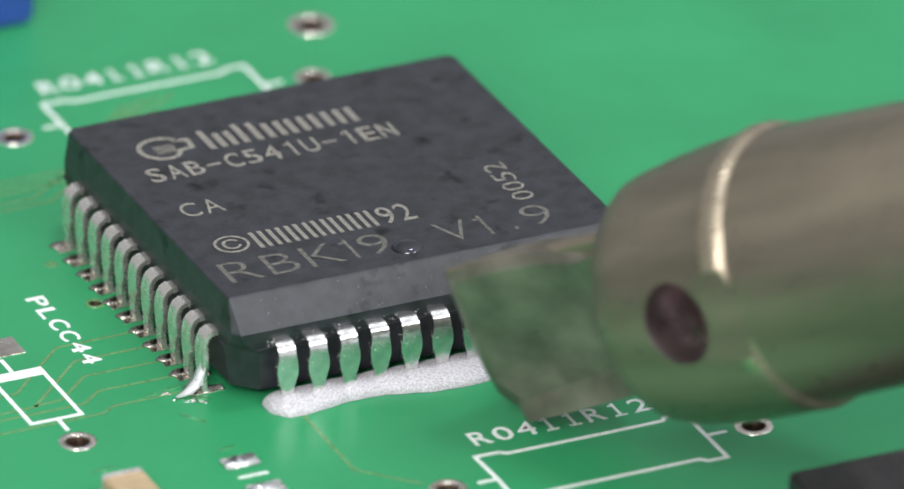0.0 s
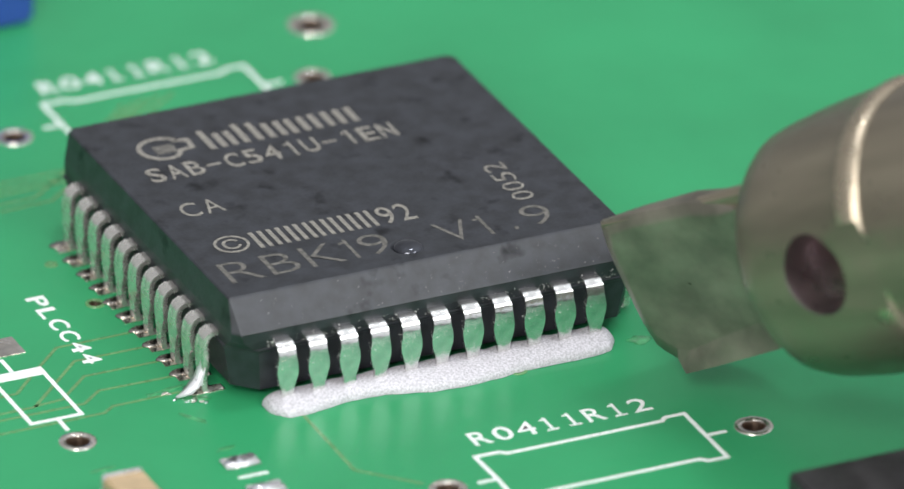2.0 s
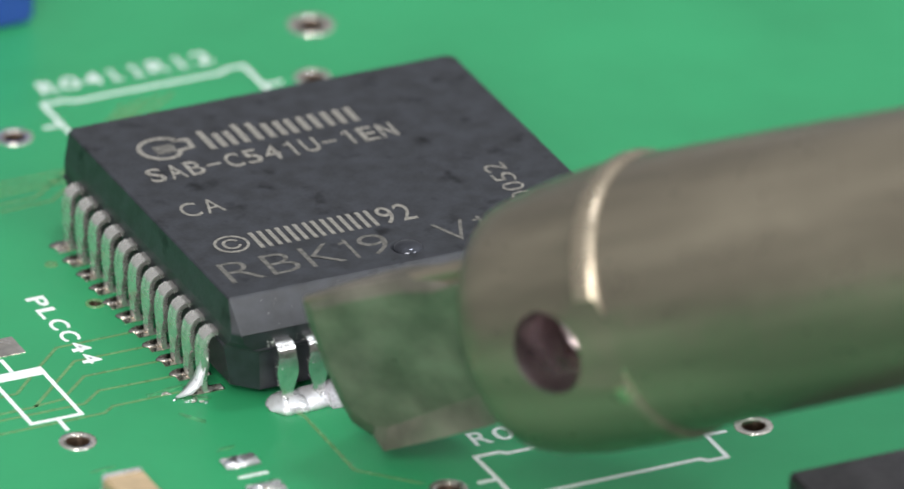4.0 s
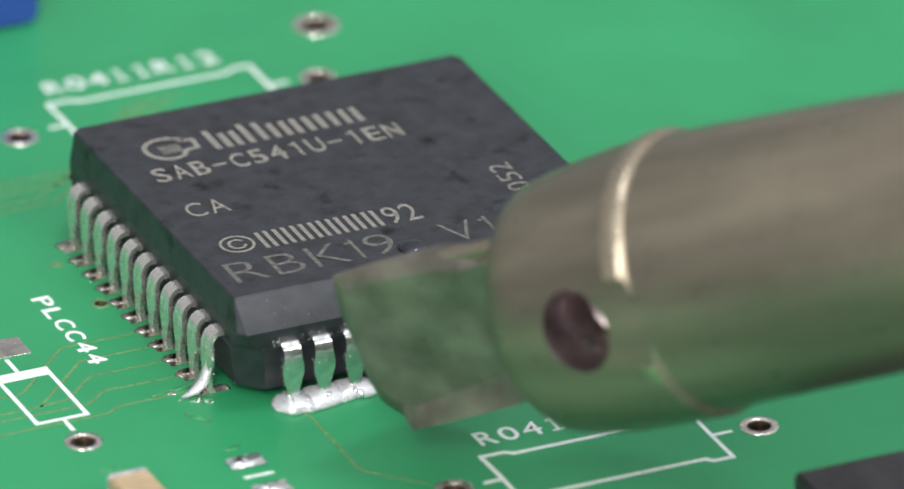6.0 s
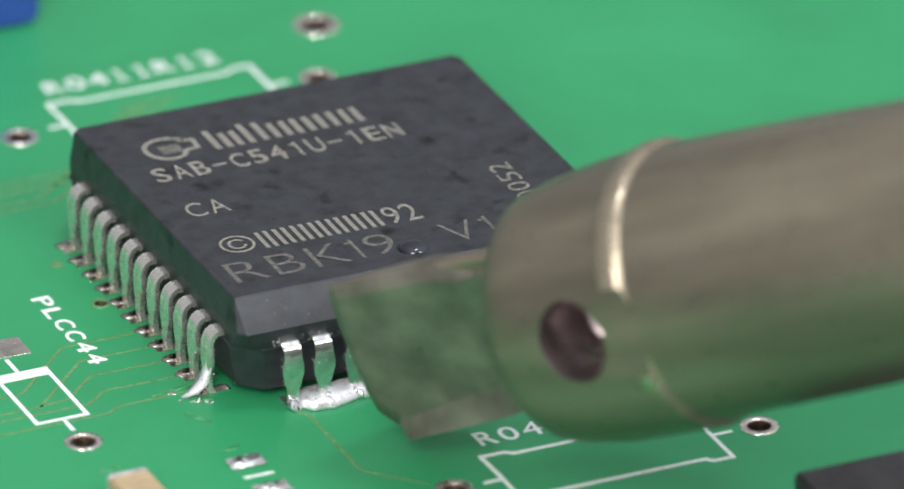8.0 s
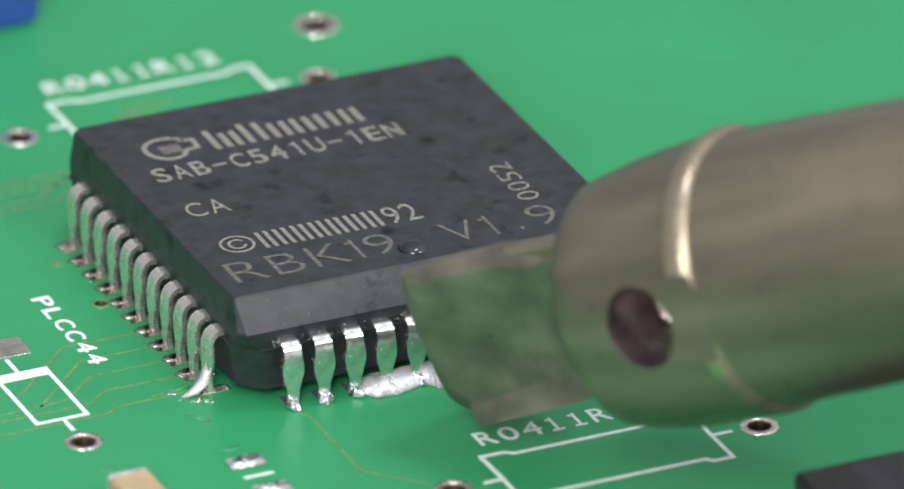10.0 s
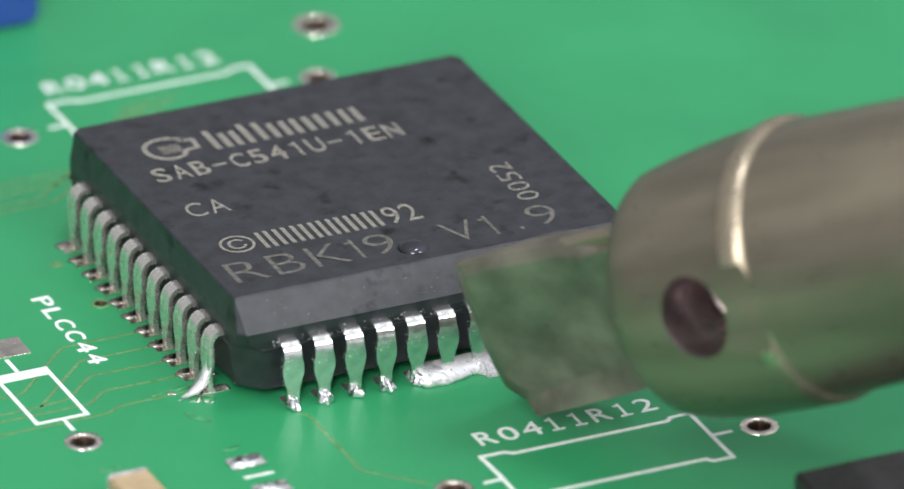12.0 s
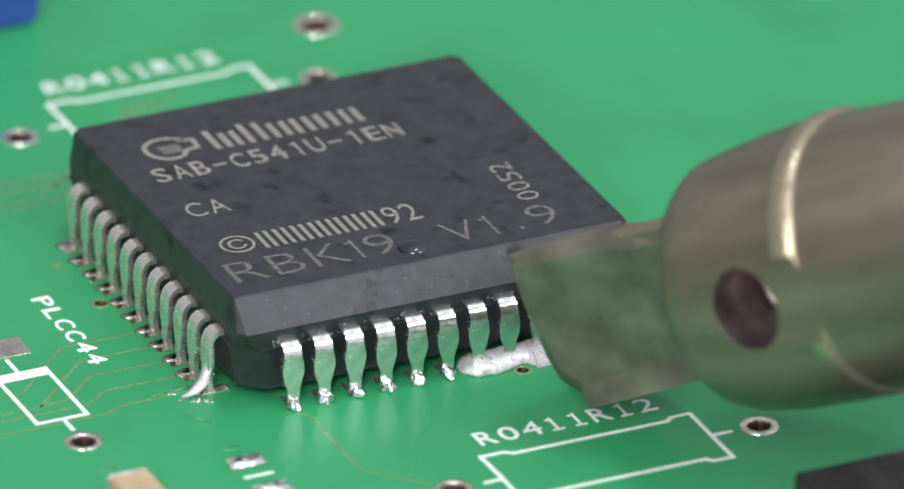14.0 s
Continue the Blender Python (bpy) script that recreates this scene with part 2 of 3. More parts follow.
def resistor_outline(x, y):
    """Printed outline of an axial part, with a tick at each end and its type above."""
    o = at(x, y, 0)
    w = 0.17
    top = [(0.05, -2.0 + 0.05), (0, 0), (0.98, 0), (1.25, -0.22), (7.6, -0.22), (7.8, 0.0), (8.6, 0.0), (8.6, -3.75), (7.8, -3.75), (7.6, -3.5), (1.25, -3.5), (0.98, -3.75), (0.0, -3.75), (0.05, -1.95)]
    part("legend_outline", strip(top, w, -0.02, 0.022), SILK, board, m=o)
    part("legend_tick", strip([(8.6, -1.9), (9.45, -1.9)], w, -0.02, 0.020), SILK, board, m=o)
    part("legend_tick", strip([(-0.75, -1.9), (0.0, -1.9)], w, -0.02, 0.020), SILK, board, m=o)
    lettering("R0411R12", 7.3, 1.0, board, SILK, at(x + 0.42, y + 0.78, 0.012), "legend_lettering", 0.02, foot=True, bold=0.004)


resistor_outline(-1.6, -15.25)
resistor_outline(-4.9, 18.05)
lettering("PLCC44", 5.85, 0.75, board, SILK, at(-11.95, 3.15, 0.012, 0, 0, -90), "legend_lettering", 0.02, bold=0.018)

part("legend_outline", strip([(-15.65, -2.2), (-15.65, -6.25), (-13.62, -6.25), (-13.62, -2.2)], 0.17, -0.02, 0.022), SILK, board)
part("legend_bar", slab(-15.74, -13.53, -2.75, -2.15, -0.02, 0.023), SILK, board)
part("legend_tick", strip([(-14.6, -6.3), (-14.6, -7.25)], 0.17, -0.02, 0.020), SILK, board)
part("legend_tick", strip([(-14.7, -2.1), (-14.7, -1.05)], 0.17, -0.02, 0.020), SILK, board)
part("pad", slab(-15.0, -13.6, -0.9, 0.5, -0.02, 0.04, 0.01), RING, board)

# pads of the chip
for k in range(11):
    q = -6.35 + 1.27 * k
    part("pad", slab(-9.25, -7.9, q - 0.26, q + 0.26, -0.02, 0.03, 0.008), RING, board)

# ---- chip ----
H, SHOULDER = 4.2, 2.70


def outline(hx, front, cut_sum, c=0.25):
    """Plan of the moulding: square, with one deep corner cut and three slight ones."""
    a = cut_sum
    return [(-hx, -a + hx), (-a + front, -front), (hx - c, -front), (hx, -front + c), (hx, hx - c), (hx - c, hx), (-hx + c, hx), (-hx, hx - c)]


chip = tagged(new("chip"), "black square plastic chip with rows of tinned leads on green board", "microchip")
levels = [(0.45, 7.92, 7.92, 15.0), (2.10, 8.20, 8.10, 15.30), (2.16, 8.28, 8.15, 15.42), (2.24, 8.28, 8.15, 15.42), (2.27, 8.22, 8.10, 15.55), (2.62, 8.24, 8.16, 15.98), (3.01, 8.235, 8.18, 16.13), (3.09, 8.225, 8.12, 16.10), (3.4, 8.185, 7.90, 15.90), (4.12, 8.11, 7.36, 15.44), (4.17, 8.09, 7.31, 15.37), (4.2, 8.03, 7.25, 15.22)]
moulding = part("moulding", loft([[(x, y, z) for x, y in outline(hx, fr, cs)] for z, hx, fr, cs in levels]), MOULD, chip, "black matt moulding with one sloped edge")
dimple = bmesh.new()
bmesh.ops.create_uvsphere(dimple, u_segments=32, v_segments=16, radius=0.95, matrix=Matrix.Translation((-0.27, -6.11, H + 0.72)))
carved(moulding, dimple)


def lead(seed, mat):
    """One J-shaped lead: it leaves the body, bends down and curls under; broad above, narrow below."""
    prof = [(-8.0, 2.29, 0.33), (-8.28, 2.33, 0.335), (-8.42, 2.32, 0.345), (-8.51, 2.27, 0.35), (-8.565, 2.17, 0.352), (-8.59, 2.02, 0.362), (-8.60, 1.84, 0.405), (-8.602, 1.60, 0.432),
            (-8.602, 1.36, 0.42), (-8.60, 1.08, 0.35), (-8.60, 0.76, 0.25), (-8.60, 0.40, 0.225), (-8.57, 0.18, 0.22), (-8.5, 0.06, 0.22), (-8.25, 0.04, 0.22), (-8.0, 0.10, 0.22)]
    loops = []
    for i, (y, z, w) in enumerate(prof):
        a, b = Vector(prof[max(0, i - 1)][:2]), Vector(prof[min(len(prof) - 1, i + 1)][:2])
        d = (b - a).normalized()
        n = Vector((-d.y, d.x)) * 0.27
        e = 0.035
        w *= 1 + 0.06 * noise.noise(Vector((z * 3, y * 3, seed)))
        c = 0.22
        loops.append([(-w * 0.55, y, z), (-w + e, y - n.x * c * 0.5, z - n.y * c * 0.5), (-w, y - n.x * c * 1.6, z - n.y * c * 1.6), (-w, y - n.x, z - n.y), (w, y - n.x, z - n.y),
                      (w, y - n.x * c * 1.6, z - n.y * c * 1.6), (w - e, y - n.x * c * 0.5, z - n.y * c * 0.5), (w * 0.55, y, z)])
    me = mesh_of("lead", loft(loops), mat, smooth=True)
    me.set_sharp_from_angle(angle=radians(50))
    return me


LEADS = [lead(4.3 * q, TIN) for q in range(4)]
SIDE_LEADS = [lead(4.3 * q + 2, DULLTIN) for q in range(4)]
for side in range(4):
    for k in range(11):
        part("lead", (SIDE_LEADS if side else LEADS)[(k * 7 + side) % 4], TIN, chip, m=pose(0, 0, 0, 0, 0, 90 * side) @ at(-6.35 + 1.27 * k, 0, 0))

# printing on the chip
TOP = H + 0.004
lettering("SAB-C541U-1EN", 10.25, 1.15, chip, PRINT, at(-6.85, 2.52, TOP), bold=0.012)
lettering("CA", 1.65, 1.12, chip, PRINT, at(-6.88, -0.62, TOP))
lettering("RBK19", 6.55, 1.6, chip, FAINT, at(-7.45, -6.22, TOP), thick=0.008, bold=-0.014, cells=[(0.0, 1.38), (1.72, 1.22), (3.32, 1.38), (4.92, 0.36), (5.62, 1.12)])
lettering("V1.9", 4.45, 1.6, chip, FAINT, at(1.28, -6.46, TOP), thick=0.008, bold=-0.014, cells=[(0.0, 1.3), (1.62, 0.36), (2.65, 0.7), (3.5, 1.12)])
lettering("0052", 3.2, 0.86, chip, PRINT, at(5.95, -4.32, TOP, 0, 0, 90), bold=-0.01)
lettering("92", 1.35, 1.38, chip, PRINT, at(-0.20, -4.12, TOP))
lettering("\u00a9", 1.4, 1.4, chip, PRINT, at(-6.9, -3.98, TOP), fill=1.0)


def printed_bars(x, y, w, h, stroke):
    """A word cell as two plain upright bars."""
    for q in (0, w - stroke):
        part("printed_bar", slab(0, stroke, 0, h, -0.006, 0.008), PRINT, chip, m=at(x + q, y, TOP))
        if w < 2 * stroke:
            break


for i in range(7):
    printed_bars(-5.30 + 0.725 * i, -4.02 - 0.012 * i, 0.52, 1.32, 0.17)
for x, w, h2 in [(0, 0.26, 1.6), (0.48, 0.70, 1.2), (1.42, 0.26, 1.6), (1.98, 0.26, 1.5), (2.5, 0.74, 1.2), (3.45, 0.76, 1.2), (4.45, 0.78, 1.2), (5.48, 0.74, 1.2)]:
    printed_bars(-3.72 + x, 4.26, w, h2, 0.25)
swirl = [(0.95 * math.cos(q) * (1.06 - 0.02 * i), 0.86 * math.sin(q)) for i, q in enumerate([0.55 + j * 0.33 for j in range(17)])]
part("printed_mark", strip(swirl + [(1.15, -0.3), (1.2, 0.35), (0.6, 0.5)], 0.2, -0.006, 0.008), PRINT, chip, m=at(-5.45, 5.05, TOP))
part("printed_mark", slab(-0.42, 0.42, -0.38, 0.30, -0.006, 0.008), FAINT, chip, m=at(-5.35, 5.0, TOP))
def droplet(r, h, n=28):
    """A flat round drop, sunk a little at its rim."""
    prof = [(r, -0.03), (r * 0.97, h * 0.25), (r * 0.85, h * 0.6), (r * 0.62, h * 0.85), (r * 0.3, h), (0.03, h * 1.02)]
    return loft([[(q * math.cos(i * math.tau / n), q * math.sin(i * math.tau / n), z) for i in range(n)] for q, z in prof])


part("clear_drop", droplet(0.60, 0.24), GLOSSBLACK, chip, "dark glossy drop in the round dimple", smooth=True, m=at(-0.20, -6.13, H - 0.07))

# ---- small parts on the board ----
def solder_dome(lx, ly, h, seed, lumps=0.12, nx=18, ny=14):
    """A low rounded lump on the board, its outline and top uneven."""
    bm = bmesh.new()
    off = Vector((seed * 3.7, seed * 1.3, 0))
    loops = []
    for j in range(8):
        f = j / 7
        rr, z = math.cos(f * math.pi / 2) ** 0.7, math.sin(f * math.pi / 2) * h
        loop = []
        for i in range(26):
            q = i * math.tau / 26
            k = 1 + lumps * noise.noise(Vector((math.cos(q) * 1.3, math.sin(q) * 1.3, f)) + off)
            loop.append((lx * rr * k * math.cos(q), ly * rr * k * math.sin(q), z * (1 + lumps * noise.noise(Vector((math.cos(q), math.sin(q), f * 3)) + off))))
        loops.append(loop)
    return loft(loops[:-1], bm=bm)


def small_capacitor(m):
    t = tagged(new("ceramic_capacitor"), "tan ceramic chip capacitor with tinned ends", "capacitor")
    part("ceramic_body", slab(-0.80, 0.80, -1.2, 1.2, 0.03, 0.95, 0.08), CERAMIC, t)
    for s in (-1, 1):
        part("end_cap", slab(-0.82, 0.82, s * 1.3 - 0.18, s * 1.3 + 0.18, 0.02, 0.97, 0.09), PADTIN, t)
    t.matrix_basis = m
    return t


small_capacitor(at(-14.75, -14.0, 0))
for i, (x, y) in enumerate(((-9.75, -12.15), (-9.7, -14.45))):
    pad = tagged(new("tinned_pad"), "tinned pad with bright lumpy solder on green board", "solder pad", "tinned pads")
    part("plate", slab(-0.70, 0.70, -0.42, 0.42, 0, 0.12, 0.05), PADTIN, pad, smooth=True)
    part("solder_lump", solder_dome(0.42, 0.30, 0.12, i + 50, 0.7), SOLDER, pad, "shiny lumpy solder", smooth=True, m=at(-0.22, 0.02, 0.10))
    pad.matrix_basis = at(x, y, 0)
part("legend_bar", slab(-10.3, -9.1, -13.32, -13.16, -0.02, 0.022), SILK, board)

black = tagged(new("component"), "black moulded component on the green board", "component")
part("moulding", slab(0, 14, -8, 0, 0.3, 2.4, 0.12), DARKPRINT, black)
for k in range(5):
    part("lead", slab(-0.5, 0.1, -1.6 - 1.27 * k, -1.1 - 1.27 * k, 0.01, 0.9, 0.05), TIN, black)
black.matrix_basis = at(6.55, -24.95, 0)

blue = tagged(new("box_capacitor"), "blue plastic box capacitor standing on the board", "capacitor")
part("case", slab(-6, 2.6, 0, 4, 0.0, 5, 0.25), BLUE, blue)
blue.matrix_basis = at(-4.95, 24.75, 0)

# ---- solder on the leads ----
for k in range(11):
    q = -6.35 + 1.27 * k
    j = tagged(part("solder_joint", solder_dome(0.28, 0.37, 0.36, k, 0.6), SOLDER, None, smooth=True, m=at(q, -8.92, 0.02)), "small shiny solder fillet at the foot of a lead", "solder joint", "solder joints of the front row")
for k in range(11):
    q = -6.35 + 1.27 * k
    tagged(part("solder_joint", solder_dome(0.52, 0.27, 0.10, k + 30, 0.12), JOINT, None, smooth=True, m=at(-8.88, q + 0.36, 0.025)), "flat glossy solder joint at a side lead", "solder joint", "solder joints of the side row")

# the bent end of the side row's nearest joint, with splashes beside it
flare = [(0, 0, 1.55, 0.12), (-0.06, 0, 1.05, 0.34), (-0.25, -0.02, 0.55, 0.42), (-0.62, -0.06, 0.20, 0.34), (-1.10, -0.12, 0.03, 0.08)]
ob = part("solder_flare", loft([[(x, y - w, z), (x - 0.10, y, z + 0.06), (x, y + w, z), (x + 0.12, y, z - 0.05)] for x, y, z, w in flare]), SLUSH, None, smooth=True, m=at(-8.74, -6.45, 0.02))
tagged(ob, "bright curled spill of solder at a side lead", "solder joint")
rng = random.Random(11)
for i in range(14):
    x, y, q = rng.uniform(-10.2, -8.1), 0, rng.uniform(0.03, 0.075)
    y = -6.25 - (x + 10.2) * 0.85 + rng.uniform(-0.3, 0.3)
    tagged(part("solder_splash", solder_dome(q * rng.uniform(1.2, 2.6), q, q * 0.7, i + 80, 0.6), SOLDER if i % 3 else RING, None, smooth=True, m=at(x, y, 0.01, 0, 0, rng.uniform(-30, 30))), "tiny bright splash of solder on the board", "solder splash", "solder splashes")

# thin glossy films of flux left on the board
for i, (x, y, lx, ly, turn) in enumerate(((-9.75, -5.75, 0.50, 0.16, 8), (-10.60, -5.90, 0.26, 0.10, 15), (-10.0, -8.1, 0.14, 0.60, 30), (-9.80, -10.9, 0.34, 0.16, 5), (-14.6, -10.6, 0.40, 0.14, 0), (-9.2, -6.85, 0.55, 0.18, -20), (8.05, -9.15, 0.42, 0.30, 10))):
    film = part("flux_residue", solder_dome(lx, ly, 0.03, i + 120, 0.9), FLUX, None, smooth=True, m=at(x, y, 0.002, 0, 0, turn))
    tagged(film, "thin glossy film of flux dried on the green board", "flux residue", "films of flux")

# fine dried specks on the moulding over the front leads
rng = random.Random(7)
verts, faces = [], []
for i in range(420):
    x = rng.uniform(-6.9, 7.6)
    if rng.random() < 0.72:
        f = rng.random() ** 1.6
        y, z = -8.13 - 0.06 * f, 2.32 + 0.36 * f
    else:
        f = rng.random() ** 2
        y, z = -8.11 + 0.74 * f, 3.12 + 1.00 * f
        if rng.random() < 0.45:
            x = rng.gauss(1.0, 1.0) if rng.random() < 0.5 else rng.gauss(4.6, 0.5)
    q = (0.010 + 0.034 * rng.random() ** 3) * (1.0 if z < 2.9 else 0.6)
    b = len(verts)
    verts += [((x + dx * q) * MM, (y - 0.004 + dy * q) * MM, (z + dz * q) * MM) for dx, dy, dz in ((-1, 0, 0), (1, 0, 0), (0, -1, 0), (0, 1, 0), (0, 0, -1), (0, 0, 1))]
    faces += [[b + k for k in tri] for tri in ((0, 2, 4), (2, 1, 4), (1, 3, 4), (3, 0, 4), (2, 0, 5), (1, 2, 5), (3, 1, 5), (0, 3, 5))]
for i in range(260):
    k = rng.randrange(11)
    z = 0.85 + 1.25 * rng.random()
    side = rng.choice((-1, 1)) * (0.40 - 0.25 * rng.random() ** 2.2) * (1.0 if z > 1.2 else 0.75)
    q = 0.010 + 0.026 * rng.random() ** 2
    b = len(verts)
    verts += [((-6.35 + 1.27 * k + side + dx * q) * MM, (-8.604 + dy * q) * MM, (z + dz * q) * MM) for dx, dy, dz in ((-1, 0, 0), (1, 0, 0), (0, -1, 0), (0, 1, 0), (0, 0, -1), (0, 0, 1))]
    faces += [[b + j for j in tri] for tri in ((0, 2, 4), (2, 1, 4), (1, 3, 4), (3, 0, 4), (2, 0, 5), (1, 2, 5), (3, 1, 5), (0, 3, 5))]
me = bpy.data.meshes.new("flux_specks")
me.from_pydata(verts, [], faces)
me.materials.append(SPECK)
tagged(part("flux_specks", me, SPECK, chip, "fine pale specks of dried flux"), kind="stuff")

# ---- paste: one piece to a lead, pushed along by the tip once it melts ----
EDGE = [(-7.3, -8.9), (-7.0, -9.4), (-6.6, -9.68), (-5.65, -9.68), (-4.05, -9.38), (-2.64, -9.45), (-0.94, -9.95), (0.48, -10.05), (1.96, -9.95), (3.0, -9.78), (5.8, -9.8), (6.7, -9.6), (7.2, -9.0)]


def edge(x):
    return float(np.interp(x, [q[0] for q in EDGE], [q[1] for q in EDGE]))


def paste_piece(xa, xb, x0, back=-8.05, h=0.5, inset=0.0, seed=0.0, rag=0.05, first=False, last=False):
    """A length of the bead between xa and xb, modelled about x0."""
    loops = []
    for i in range(15):
        x = xa + (xb - xa) * i / 14
        f = edge(x) + inset
        ea, eb = (0.0 if first else 1.0), (0.0 if last else 1.0)
        e = min(max(ea, (1 - (1 - min(1, (x - xa) / 0.7)) ** 2) ** 0.5), max(eb, (1 - (1 - min(1, (xb - x) / 0.7)) ** 2) ** 0.5))
        loop = []
        for j in range(13):
            q = math.pi * j / 12
            y = (f + back) / 2 + (back - f) / 2 * math.cos(q) * (0.45 + 0.55 * e)
            z = h * e * math.sin(q) ** 0.62 * (0.62 + 0.38 * (y - f) / (back - f))
            nz = noise.noise(Vector((x * 1.7, y * 1.7, seed)))
            loop.append((x - x0 + 0.06 * nz, y + rag * nz, max(-0.01, z * (1 + 0.10 * nz))))
        loops.append(loop)
    return loft(loops, closed=True)


paste, molten = [], []
for k in range(11):
    q = -6.35 + 1.27 * k
    xa, xb = (q - 0.635 if k else q - 0.85), (q + 0.635 if k < 10 else q + 0.80)
    ob = part("solder_paste", paste_piece(xa, xb, q, h=0.6, first=k == 0, last=k == 10), PASTE, None, smooth=True, m=at(q, 0, 0.02))
    tagged(ob, "grey grainy solder paste laid along the leads", "solder paste", "bead of solder paste")
    ob.data.set_sharp_from_angle(angle=radians(55))
    paste.append((ob, q))
for k in range(3):
    q = -6.35 + 1.27 * k
    ob = part("molten_solder", paste_piece(q - (1.0 if k else 0.72), q + 1.0, q, h=0.54, inset=0.11, seed=5.0 + k, rag=0.10, first=True, last=True), SLUSH if k else POOL, None, smooth=True, m=at(q, 0, 0.02))
    tagged(ob, "bright molten solder running between leads and tip", "solder", "pool of molten solder")
    molten.append((ob, q))

# ---- soldering tip ----
A, E, N = Vector((0.5882, -0.7110, 0.3854)), Vector((0.4121, -0.1466, -0.8993)), Vector((-0.6958, -0.6878, -0.2068))
TIP_TURN = Matrix((A, -E, N)).transposed().to_4x4()
TIP_BASE = Vector((-4.26, -13.95, 0.45))
tip = tagged(new("soldering_tip"), "worn brownish metal soldering tip with a flat blade", "soldering tip")


def turned(prof, n=72):
    """A solid drawn along the tip's long axis: rows of place along it, reach above and reach below the axis."""
    loops = []
    for a, up, down in prof:
        r, c = (up + down) / 2, (up - down) / 2
        lean = 0.30 * max(0.0, 1 - abs(a - 13.3) / 1.5)  # the collar sits a little askew
        loops.append([(a + 0.41 + lean * (2.2 - 0.9 * math.cos(i * math.tau / n)), 3.92 + c + r * math.cos(i * math.tau / n), -1.0 + r * math.sin(i * math.tau / n)) for i in range(n)])
    return loft(loops)


# the nose slopes above and runs on full below
barrel = part("barrel", turned([(7.3, 3.2, 3.6), (7.3, 3.7, 4.2), (7.45, 4.05, 4.7), (7.8, 4.3, 5.0), (8.6, 4.5, 5.25), (10.4, 4.86, 5.42), (12.4, 5.16, 5.42), (12.78, 5.28, 5.40), (13.02, 5.38, 5.40), (13.26, 5.38, 5.40), (13.46, 5.34, 5.37), (13.58, 5.27, 5.33), (13.64, 5.20, 5.28), (13.68, 5.15, 5.18), (13.84, 5.15, 5.14), (14.6, 5.18, 5.12), (20, 5.20, 4.95), (28, 5.12, 4.68), (75, 5.12, 4.6)]), STEEL, tip, "brushed heat-tinted barrel")
UP, OUT = 0.28, 0.96  # the way the screw hole faces, across the barrel
SIDE = Matrix(((1, 0, 0), (0, OUT, UP), (0, -UP, OUT))).to_4x4()
flat = slab(12.1, 15.4, -1.72, 1.72, 5.04, 9)
bmesh.ops.transform(flat, matrix=Matrix.Translation((0, 3.92, -1.0)) @ SIDE, verts=flat.verts)
AXIS = Matrix.Translation((0, 3.92, -1.0)) @ SIDE @ Matrix.Translation((11.68, 0, 0))  # across the barrel, out through the hole
bore = bmesh.new()
prof = [(1.62, 9.0), (1.62, 5.20), (1.52, 5.05), (1.46, 4.90), (1.40, 1.5), (1.0, 1.2), (0.3, 1.1)]
loft([[AXIS @ Vector((r * 0.90 * math.cos(i * math.tau / 40), r * 1.08 * math.sin(i * math.tau / 40), z)) for i in range(40)] for r, z in prof], bm=bore)
bmesh.ops.recalc_face_normals(bore, faces=bore.faces)
carved(barrel, flat)
carved(barrel, bore)
barrel.data.materials.clear()
for mat in (STEEL, BORE, EDGE_SHINE):
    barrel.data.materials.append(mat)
# only the upper half of the collar ring gets the painted highlight
for face in barrel.data.polygons:
    q = AXIS.inverted() @ (face.center / MM)
    facing = face.normal.dot(AXIS.to_3x3() @ Vector((0, 0, 1)))
    if (q.x / 0.90) ** 2 + (q.y / 1.08) ** 2 < 1.58 ** 2 and 1 < q.z < 5.2 and (facing < 0.75 or q.z < 4):
        face.material_index = 1
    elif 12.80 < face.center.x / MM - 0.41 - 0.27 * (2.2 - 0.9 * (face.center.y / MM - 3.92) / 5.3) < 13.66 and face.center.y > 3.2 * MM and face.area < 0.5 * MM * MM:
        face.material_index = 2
barrel.data.polygons.foreach_set("use_smooth", [True] * len(barrel.data.polygons))
barrel.data.set_sharp_from_angle(angle=radians(35))

# the blade: a flat face, rounded at the tip, thick at the root and below
FACE = [(0.12, -6.95), (-0.10, -6.0), (-0.30, -4.8), (-0.48, -3.4), (-0.58, -2.3), (-0.56, -1.3), (-0.34, -0.95), (0.0, -0.52), (0.65, -0.26), (2.6, -0.36), (5.25, -0.55), (8.5, -1.0), (8.5, -6.8), (6.4, -6.5), (5.6, -6.82), (4.5, -7.05), (2.0, -7.05)]


def depth_at(a, e):
    return 0.12 + 0.13 * max(0.0, a) + 0.42 * max(0.0, e + 6.5) * (0.5 if a > 5 else 1.0)


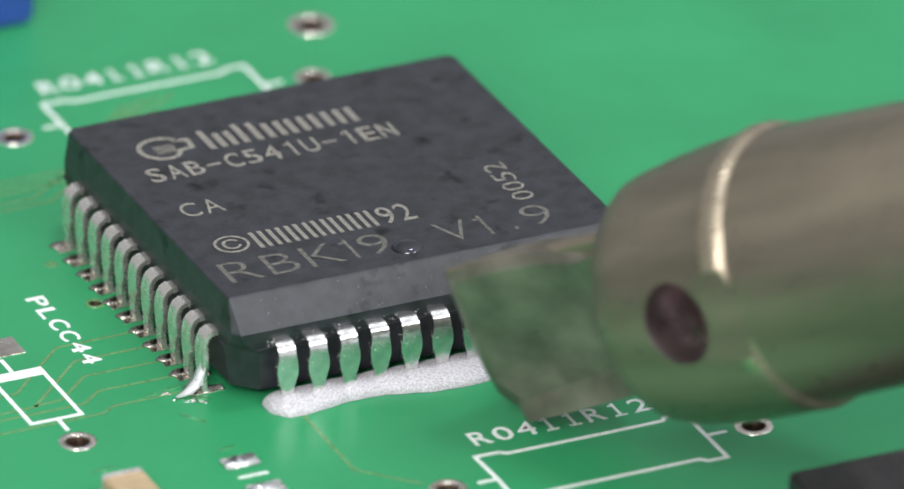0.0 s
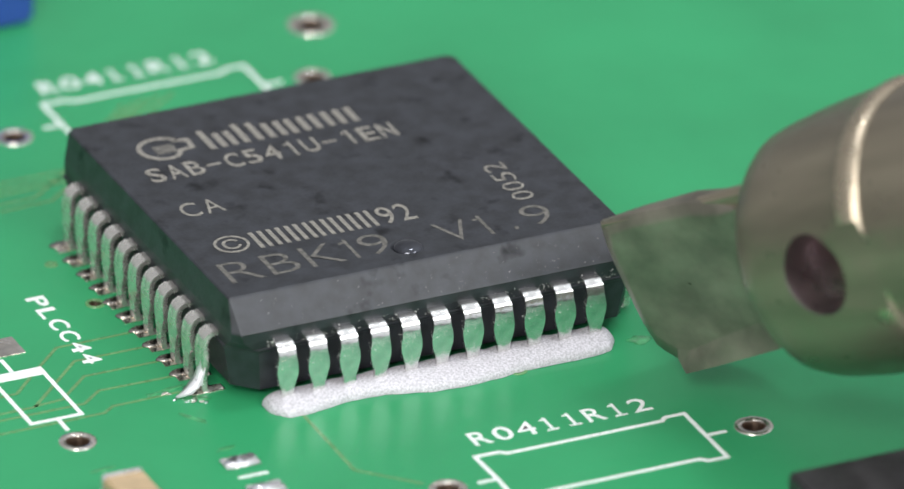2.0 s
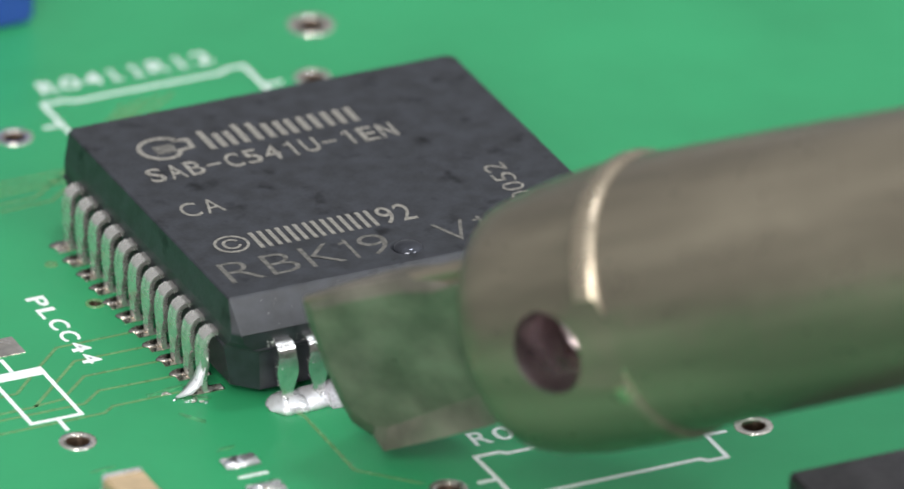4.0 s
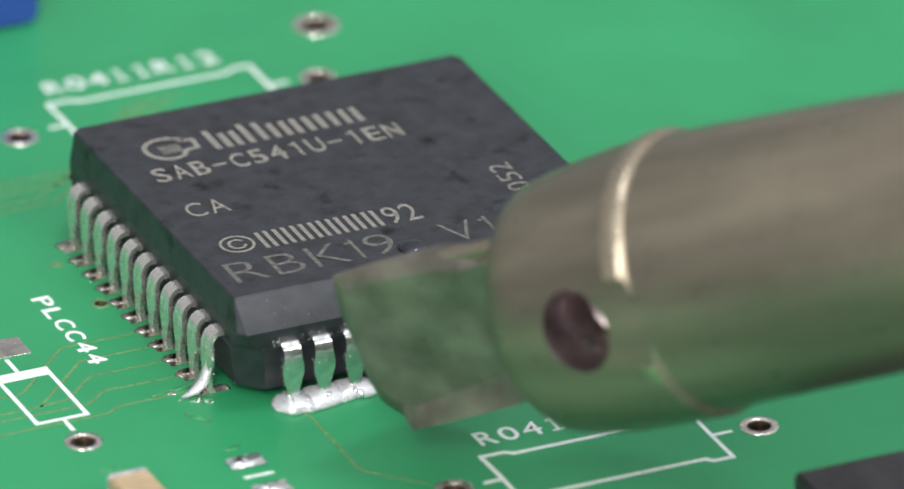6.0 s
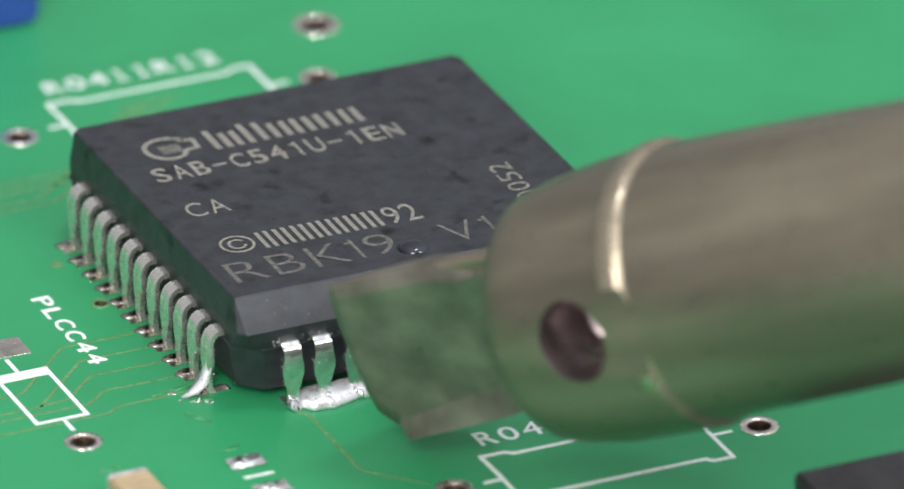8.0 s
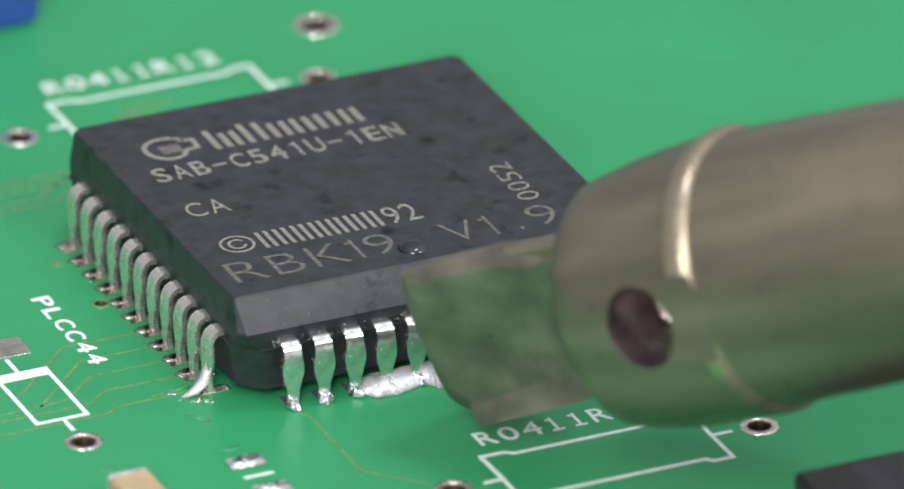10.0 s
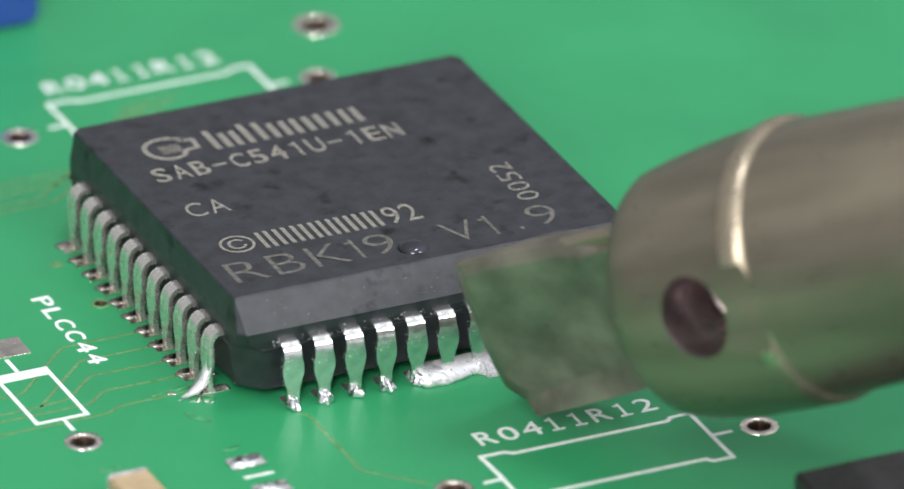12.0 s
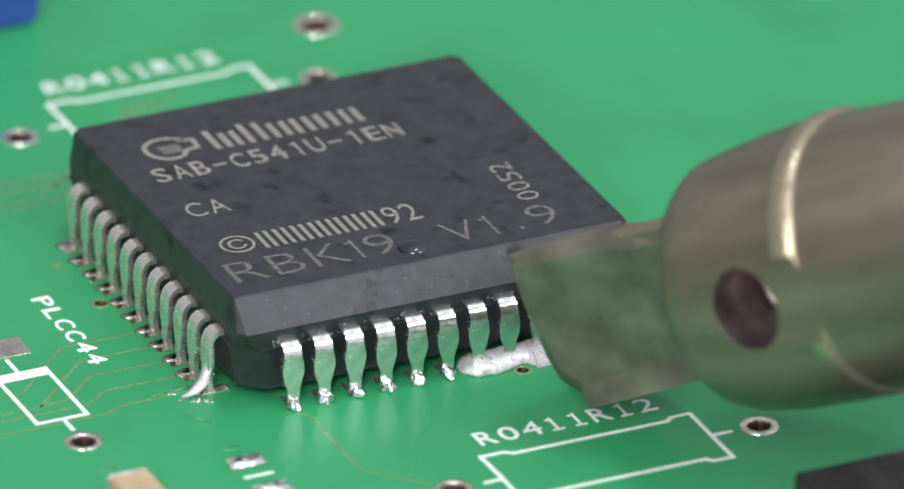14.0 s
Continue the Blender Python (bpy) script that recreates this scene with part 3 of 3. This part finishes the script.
# the flat face is set in from the outline, so that sloped borders run along the top, the tip and the foot
front = [(a + (0.40 if a < 0.7 else 0.0), -e - (0.46 if e < -6.0 and a < 6 else 0.0) + (0.62 + 0.09 * max(0.0, a)) * (e > -1.4), 0.0) for a, e in FACE]
mid = [(a, -e, 0.60 if e > -1.4 and a > 0.5 else (-0.30 if e < -6.0 else -0.20)) for a, e in FACE]
rear = [(a + 0.05, -e, -0.34 - depth_at(a, e)) for a, e in FACE]
blade_bm = loft([front, mid, rear])
bmesh.ops.recalc_face_normals(blade_bm, faces=blade_bm.faces)
bmesh.ops.bevel(blade_bm, geom=blade_bm.edges[:], offset=0.06, segments=2, profile=0.5, affect="EDGES", clamp_overlap=True)
blade = part("blade", blade_bm, BLADE, tip, "flat tarnished blade that mirrors the board", smooth=True)
blade.data.set_sharp_from_angle(angle=radians(24))

# the neck behind the blade, growing from its upper edge back into the barrel
neck = []
for a, lo, hi, z0, z1 in ((0.2, 5.6, 6.9, -0.35, -0.18), (2.2, 4.8, 6.95, -0.55, -0.20), (4.6, 4.2, 7.0, -0.80, -0.25), (6.4, 3.6, 7.05, -1.0, -0.30), (8.6, 3.0, 7.1, -1.1, -0.30)):
    c = 0.35 * min(z1 - z0, 0.8)
    neck.append([(a, lo, z0), (a, hi - c, z0), (a, hi, z0 + c), (a, hi, z1 - c), (a, hi - c * 0.6, z1), (a, lo, z1)])
part("neck", loft(neck), STEEL, tip, "brown heat-tinted neck of the blade", smooth=False)

# places of the tip: seconds, shift along the row, shift across it, lift
STOPS = [(0.0, 4.61, 0.0, -0.02), (0.2, 2.76, 0.0, -0.15), (0.4, 1.72, 0.0, -0.13), (0.6, 0.11, -0.48, -0.3), (0.8, 0.39, -0.8, -0.3),
         (1.0, 3.13, 0.0, -0.01), (1.2, 4.99, 0.0, 0.39), (1.4, 7.13, 0.0, 0.51), (1.6, 8.4, 0.0, 0.41), (1.8, 9.2, 0.0, 0.43), (2.0, 10.3, 0.0, 0.78),
         (2.2, 8.02, 0.0, 0.39), (2.4, 5.41, 0.0, 0.25), (2.6, 3.13, 0.0, 0.11), (2.8, 1.18, 0.0, -0.15), (3.0, 0.0, 0.0, 0.0), (3.2, -0.47, 0.0, 0.03),
         (3.7, -0.71, 0.0, -0.04), (4.5, -0.61, 0.0, -0.14), (5.3, -0.75, 0.0, -0.26), (5.5, -0.60, 0.0, -0.1), (5.7, -0.32, 0.0, 0.13),
         (5.9, -0.06, 0.0, 0.69), (6.1, 0.39, 0.0, 0.35), (6.3, 0.23, 0.0, -0.19), (6.5, -0.13, 0.0, -0.24), (6.7, 0.43, 0.0, 0.51), (6.9, 0.48, 0.0, 0.26),
         (7.1, 0.34, 0.0, -0.07), (7.3, 0.53, 0.0, 0.08), (7.5, -0.22, 0.0, -0.15), (7.7, -0.13, 0.0, 0.22), (7.9, 0.08, 0.0, 0.23), (8.1, 0.1, 0.0, 0.2),
         (8.2, 0.64, 0.0, 0.37), (8.6, 1.26, 0.0, 0.31), (9.2, 1.8, 0.0, 0.25), (9.8, 2.43, 0.0, 0.23), (10.3, 3.05, 0.0, 0.17), (10.5, 3.19, 0.0, 0.14),
         (11.0, 3.52, 0.0, 0.07), (11.5, 4.01, 0.0, 0.19), (12.0, 4.81, 0.0, 0.16), (12.5, 4.98, 0.0, 0.08), (13.0, 5.38, 0.0, 0.11), (13.5, 5.89, 0.0, 0.19),
         (14.0, 6.81, 0.0, 0.05)]


def tip_x(t):
    return float(np.interp(t, [q[0] for q in STOPS], [q[1] for q in STOPS]))


# ---- what moves ----
def motions():
    ring_centre = TIP_TURN.to_3x3() @ Vector((13.8, 3.92, -1.0))
    rows = []
    for t, x, y, z in STOPS:
        swing = Matrix.Rotation(radians((-0.73 if t < 3.3 else -0.32) * x), 4, Vector((0.183, 0.419, 0.889)))  # the wrist turns as it reaches along the row
        place = TIP_BASE + Vector((x * 1.02 + (0.25 * x / 6.8 if t > 8.2 else 0.0), y, z)) + ring_centre
        rows.append((t, Matrix.Translation((place - swing.to_3x3() @ ring_centre) * MM) @ swing @ TIP_TURN))
    walk(tip, rows)
    times = [0.0, 3.3, 3.8, 4.4, 5.1] + [5.3 + 0.3 * i for i in range(29)] + [14.0]
    for k, (ob, q) in enumerate(paste):
        rows, x = [], q
        for t in times:
            if t > 3.3:
                drag = tip_x(t) - 3.0 if t > 8.2 else (-1.7 if t > 4.4 else -4.4)
                x = max(x, min(drag + 0.18 * k, q + 14))
            rows.append((t, at(x, 0, 0.02)))
        walk(ob, rows)
    for k, (ob, q) in enumerate(molten):
        rows, x = [], q
        for t in times:
            if t > 7.4:
                x = max(x, tip_x(t) - 5.55 + 0.85 * k)
            rows.append((t, at(x, 0, 0.02)))
        walk(ob, rows)


motions()
